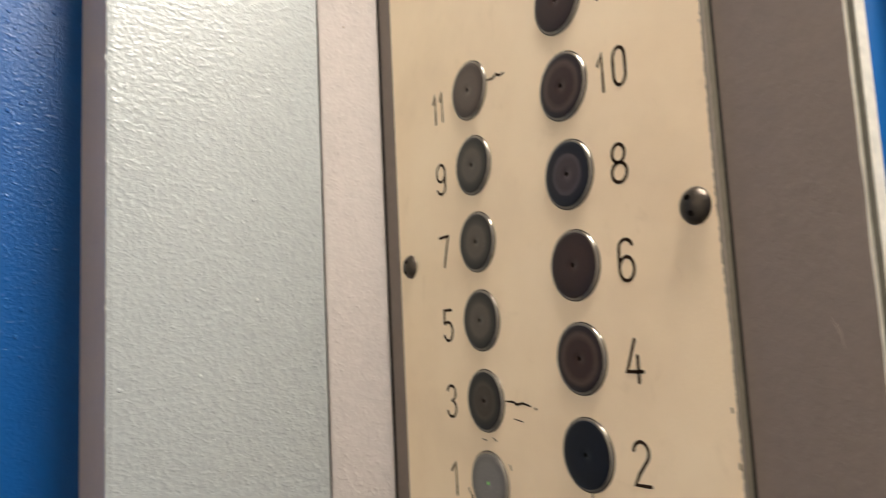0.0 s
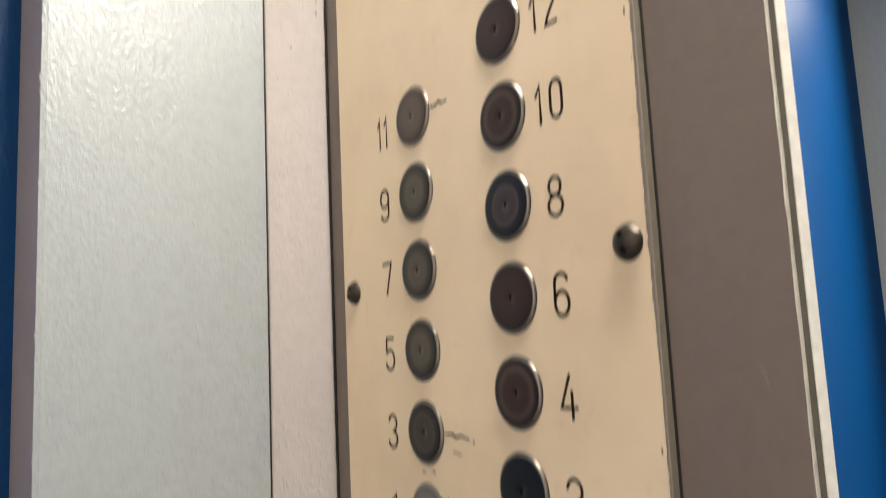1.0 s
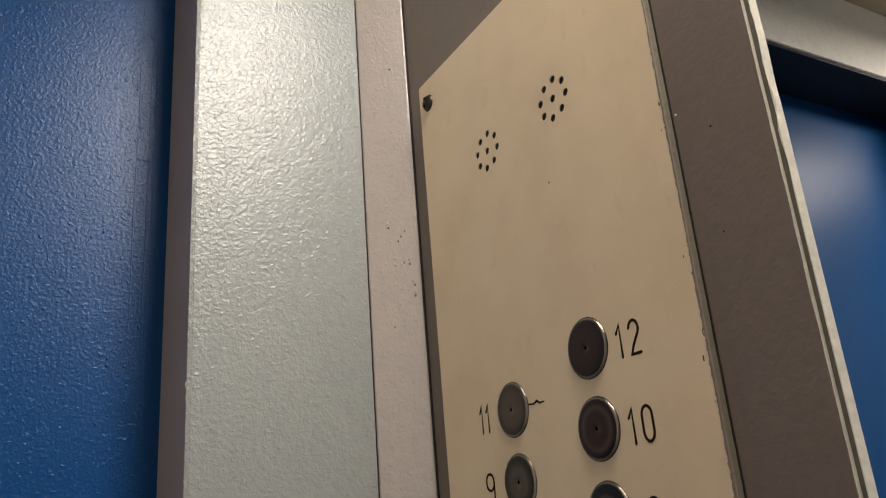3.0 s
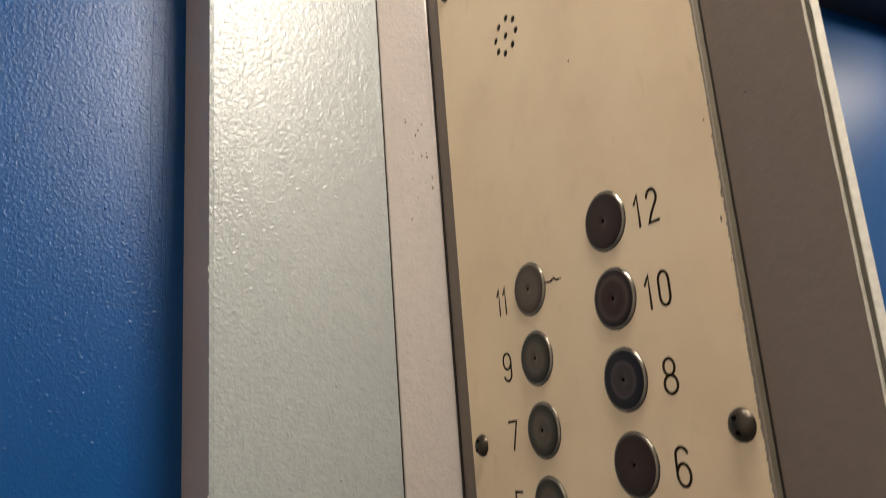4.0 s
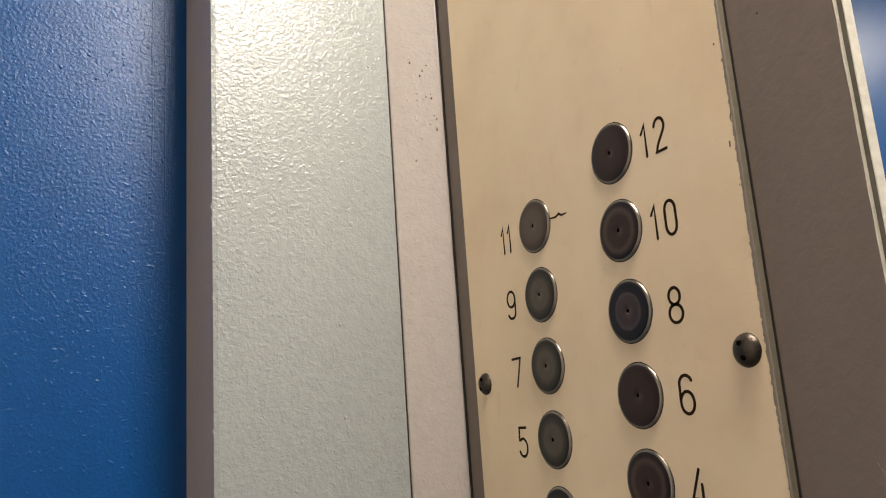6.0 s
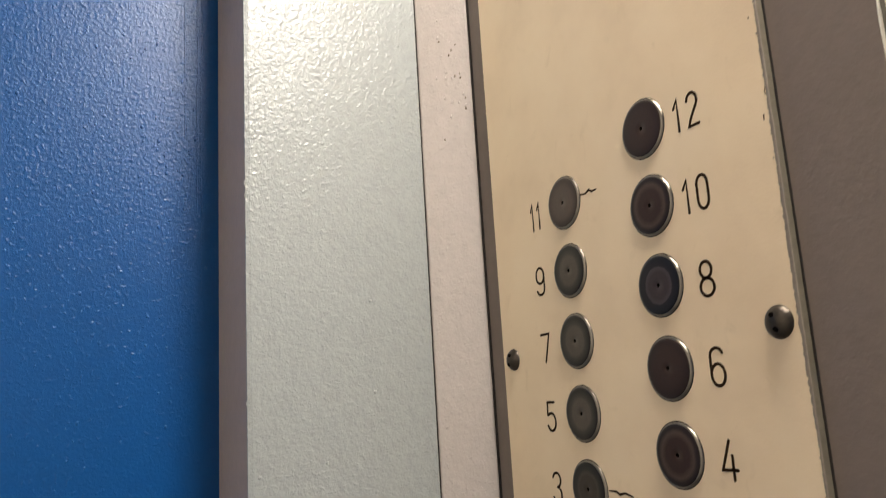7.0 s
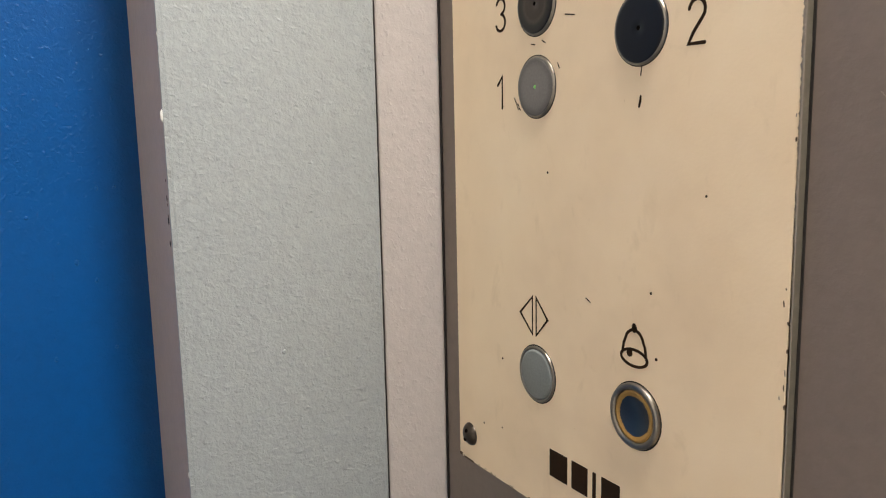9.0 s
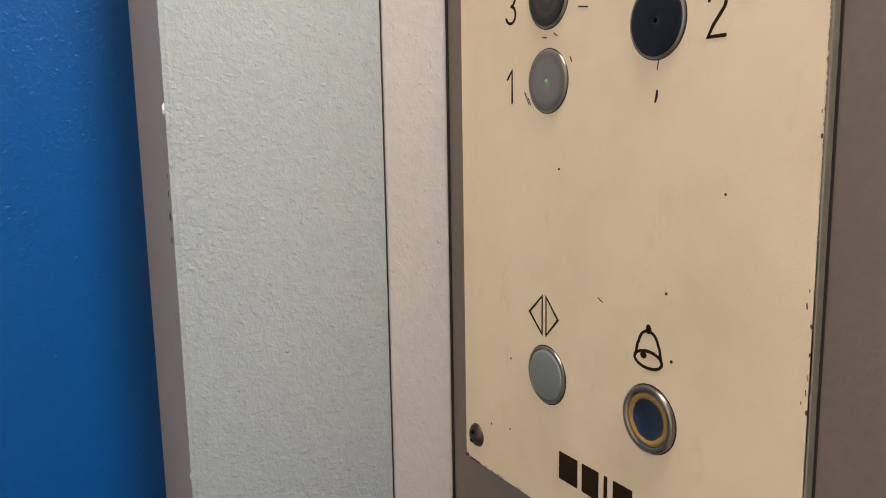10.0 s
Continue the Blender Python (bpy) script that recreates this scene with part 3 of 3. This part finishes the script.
# dome-headed security screws
for x, z, r in ((-0.0612, 0.103, 0.0062), (0.1240, 0.103, 0.0064), (-0.0605, 0.391, 0.0058), (-0.0610, -0.184, 0.0064), (0.1240, 0.391, 0.0060), (0.1240, -0.184, 0.0062)):
    s = part("screw", lathe(bmesh.new(), [(0.0, -0.0036), (r * 0.35, -0.0034), (r * 0.7, -0.0025), (r * 0.93, -0.0010), (r, 0.0), (r, 0.0004)], 28), STEEL, panel, "tarnished domed two-hole screw", True)
    s.location = (x, 0, z)
    turn = radians(100 if x > 0 else 75)
    for side in (-1, 1):
        pit = part("hole", lathe(bmesh.new(), [(0.0, -0.0001), (0.0007, -0.0002), (0.0009, -0.0003), (0.0011, 0.0006)], 12), VOID, s, "small dark hole", True)
        pit.location = (side * r * 0.42 * math.cos(turn), -0.0034, side * r * 0.42 * math.sin(turn))

# wall paint smeared over the plate's side edge, and bare chips at the lower corner
part("paint_smear", ragged_strip(PX1 - 0.0011, PX1 + 0.0005, -0.00010, 0.0003, PZ0 + 0.001, PZ1 - 0.001, 0.0004,
                                 lambda z: 0.0006 * (1 - above(z, -0.02, 0.1)) + wander(z, 420, 0.0004, 12) + wander(z, 1500, 0.0005, 14) + 0.0009 * noise.noise((z * 14, 3.3, 0)),
                                 lambda z: wander(z, 500, 0.0001, 13)), SMEAR, panel, "grey-brown paint smeared along the plate's edge")
part("painted_edge", ragged_strip(PX1 - 0.0008, PX1 + 0.0004, 0.0, PANEL_Y - 0.0004, PZ0 + 0.001, PZ1 - 0.001, 0.0012,
                                  lambda z: 0.0, lambda z: wander(z, 300, 0.00012, 17)), EDGE_DIRT, panel, "plate's side edge brushed over with wall paint")
for x0, x1, z0, z1 in ((PX0 - 0.0002, PX0 + 0.0025, PZ0, PZ0 + 0.0018), (PX0 + 0.0045, PX0 + 0.0140, PZ0 - 0.0004, PZ0 + 0.0007)):
    block("chip", (x0, -0.0003, z0), (x1, 0.0002, z1), BRASS_CHIP, panel, 0.0002, "bare dark chip in the enamel", 1)

for i in range(26):
    z = rng.uniform(PZ0 + 0.004, 0.05) if i % 3 else rng.uniform(0.05, PZ1 - 0.01)
    x = PX1 - 0.0006 - abs(rng.gauss(0, 0.0012))
    h = rng.uniform(0.0008, 0.0030)
    part("chip", ribbon(bmesh.new(), [(x, z), (x + rng.uniform(-0.0002, 0.0002), z + h / 2), (x + rng.uniform(-0.0003, 0.0003), z + h)], rng.uniform(0.0003, 0.0008), -0.00014, taper=True),
         BRASS_CHIP if i % 4 else SMEAR, panel, "small worn fleck at the plate's edge")
for i in range(14):
    x, h = rng.uniform(PX0 + 0.0008, 0.02), rng.uniform(0.0010, 0.0035)
    part("chip", ribbon(bmesh.new(), [(x, PZ0 + 0.0004), (x + h / 2, PZ0 + 0.0007), (x + h, PZ0 + 0.0004)], rng.uniform(0.0003, 0.0007), -0.00014, taper=True), BRASS_CHIP, panel, "small worn fleck at the plate's edge")

# scratches and marks in the enamel
MARKS = [((0.0140, 0.1805), (0.0185, 0.1800), (0.0215, 0.1812), (0.0235, 0.1798), (0.0275, 0.1800)),
         ((0.0150, 0.0362), (0.0200, 0.0362), (0.0225, 0.0350), (0.0265, 0.0358), (0.0320, 0.0346)),
         ((0.0652, -0.0068), (0.0650, -0.0090), (0.0643, -0.0112)), ((0.0655, 0.0040), (0.0650, 0.0005)),
         ((-0.0145, -0.0068), (-0.0125, -0.0100)), ((-0.0160, -0.0060), (-0.0140, -0.0096)), ((-0.0172, -0.0040), (-0.0160, -0.0062)),
         ((0.0150, 0.0095), (0.0162, 0.0070)), ((-0.0040, 0.0190), (-0.0010, 0.0185)), ((0.0040, 0.0200), (0.0065, 0.0186)),
         ((0.0200, 0.0290), (0.0262, 0.0280)), ((0.0345, -0.0905), (0.0375, -0.0920))]
for i, pts in enumerate(MARKS):
    part("scratch", ribbon(bmesh.new(), pts, 0.0012 if i < 3 else 0.0006, -0.00012, taper=True), INK, panel, "dark scratch in the enamel")
for x, z, r in ((0.0080, -0.0380, 0.0006), (0.0760, -0.1075, 0.0007), (0.0350, 0.0338, 0.0006), (-0.0290, -0.1330, 0.0006), (-0.0470, -0.1730, 0.0006), (0.0725, -0.0820, 0.0006),
                (0.0980, -0.0430, 0.0005), (-0.0300, -0.1700, 0.0005), (0.0530, 0.2850, 0.0005)):
    dot = part("speck", lathe(bmesh.new(), [(0.0, -0.0002), (r, -0.00012), (r, 0.0001)], 9), INK, panel, "dark speck")
    dot.location = (x, 0, z)

# ---- small marks on the painted walls ----
def nib(name, at, r, material, parent, offset, label, flat=0.5, axis="x", tall=1.0):
    bm = bmesh.new()
    bmesh.ops.create_icosphere(bm, subdivisions=1, radius=r)
    for v in bm.verts:
        v.co *= 1 + 0.3 * noise.noise(v.co * 900 + Vector(at) * 50)
        v.co.z *= tall
        if axis == "x":
            v.co.x *= flat
        else:
            v.co.y *= flat
    ob = part(name, bm, material, parent, label, True)
    ob.location = Vector(at) - offset
    return ob


def grey_x(y):
    return -0.1094 + (y + 0.1393) * (-0.0028 / 0.1121)


for y, z, r in ((-0.067, 0.1440, 0.0013), (-0.066, 0.0900, 0.0012), (-0.040, 0.313, 0.0011), (-0.0966, 0.052, 0.0011), (-0.1349, 0.0476, 0.0012), (-0.049, 0.293, 0.0008), (-0.087, -0.135, 0.0015), (-0.050, 0.03, 0.0007), (-0.1, 0.21, 0.0007), (-0.04, 0.2, 0.0006), (-0.09, 0.02, 0.0006)):
    nib("paint_nib", (grey_x(y), y, z), r, GREY, pier, P0, "small nib in the grey paint", 0.4)
for z, r, m in ((-0.0087, 0.0017, CHIP_WHITE), (-0.0490, 0.0009, DARK), (-0.0520, 0.0005, BRASS_CHIP), (-0.0600, 0.0013, DARK), (-0.0580, 0.0007, BRASS_CHIP), (-0.0715, 0.0010, DARK), (-0.0400, 0.0005, DARK), (0.2112, 0.0010, CHIP_WHITE), (0.2040, 0.0007, CHIP_WHITE), (0.0870, 0.0008, CHIP_WHITE), (-0.192, 0.0009, CHIP_WHITE), (0.24, 0.0006, CHIP_WHITE), (0.16, 0.0006, CHIP_WHITE), (0.03, 0.0006, CHIP_WHITE)):
    if m is CHIP_WHITE:
        nib("chip", (-0.1102, -0.1409, z), r, m, pier, P0, "chip on the pier's worn edge", 0.25, tall=2.4)
    else:
        nib("smudge", (-0.1160, -0.1409, z), r * 1.3, m, pier, P0, "dark smudge on the pier's end face", 0.15, "y", tall=1.5)
for y, z, r in ((-0.0074, 0.4376, 0.0009), (-0.0087, 0.3061, 0.0009), (-0.0033, 0.2895, 0.0008), (-0.0136, 0.3164, 0.0008), (-0.0050, 0.3130, 0.0007)):
    nib("paint_nib", (-0.1122 + (y + 0.0246) * 0.764, y, z), r, BRASS_CHIP, pier, P0, "small dent in the mauve paint")
for i in range(24):
    y, z = rng.uniform(-0.016, -0.001), rng.gauss(0.288, 0.025)
    nib("paint_nib", (-0.1122 + (y + 0.0246) * 0.764, y, z), rng.uniform(0.0004, 0.0008), SMEAR if i % 4 == 0 else MAUVE_STRIP_LIT, pier, P0, "scraped nib in the mauve paint", 0.6, tall=1.6)
for i in range(170):
    y, z = (rng.uniform(-0.42, -0.150), rng.uniform(-0.22, 0.45)) if i % 3 else (rng.gauss(-0.19, 0.03), rng.gauss(0.25, 0.09))
    if y < -0.149:
        nib("paint_nib", (RECESS_X, y, z), rng.uniform(0.0005, 0.0013), BLUE, wall_west, Vector((0, 0, 0)), "small nib in the blue paint", 0.5, tall=rng.uniform(0.8, 1.5))
# upright brush runs where the blue paint was drawn down beside the pier
for i, (y, w) in enumerate(((-0.1533, 0.0006), (-0.1562, 0.0009), (-0.1641, 0.0011))):
    bm = ragged_strip(y, y + w, 0.0, 0.00022, 0.16 + 0.05 * i, 0.62, 0.003,
                      lambda z, k=i: wander(z, 25, 0.0006, 31 + k) + wander(z, 130, 0.0002, 51 + k), lambda z, k=i: wander(z, 25, 0.0006, 31 + k) + wander(z, 90, 0.0003, 71 + k))
    for v in bm.verts:
        v.co = (RECESS_X + 0.00014 - v.co.y, v.co.x, v.co.z)
    bmesh.ops.recalc_face_normals(bm, faces=bm.faces)
    part("paint_run", bm, BLUE, wall_west, "upright brush run in the blue paint")
for x, z, r in ((0.152, 0.268, 0.0007), (0.1362, 0.281, 0.0007), (0.148, 0.225, 0.0005), (0.160, 0.35, 0.0005)):
    nib("speck", (x, PANEL_Y, z), r, CHIP_WHITE if z == 0.281 else DARK, wing, W0, "small speck on the mauve paint", 0.4, "y")
for x0, z0, x1, z1 in ((0.1640, 0.0640, 0.1672, 0.0555), (0.1652, 0.0625, 0.1668, 0.0585), (0.1560, -0.0100, 0.1600, -0.0150)):
    s = part("scratch", ribbon(bmesh.new(), [(x0, z0), ((x0 + x1) / 2 + 0.0004, (z0 + z1) / 2), (x1, z1)], 0.00028, -0.0001, taper=True), SMEAR, wing, "pale scratch in the mauve paint")
    s.location = Vector((0, PANEL_Y, 0)) - W0
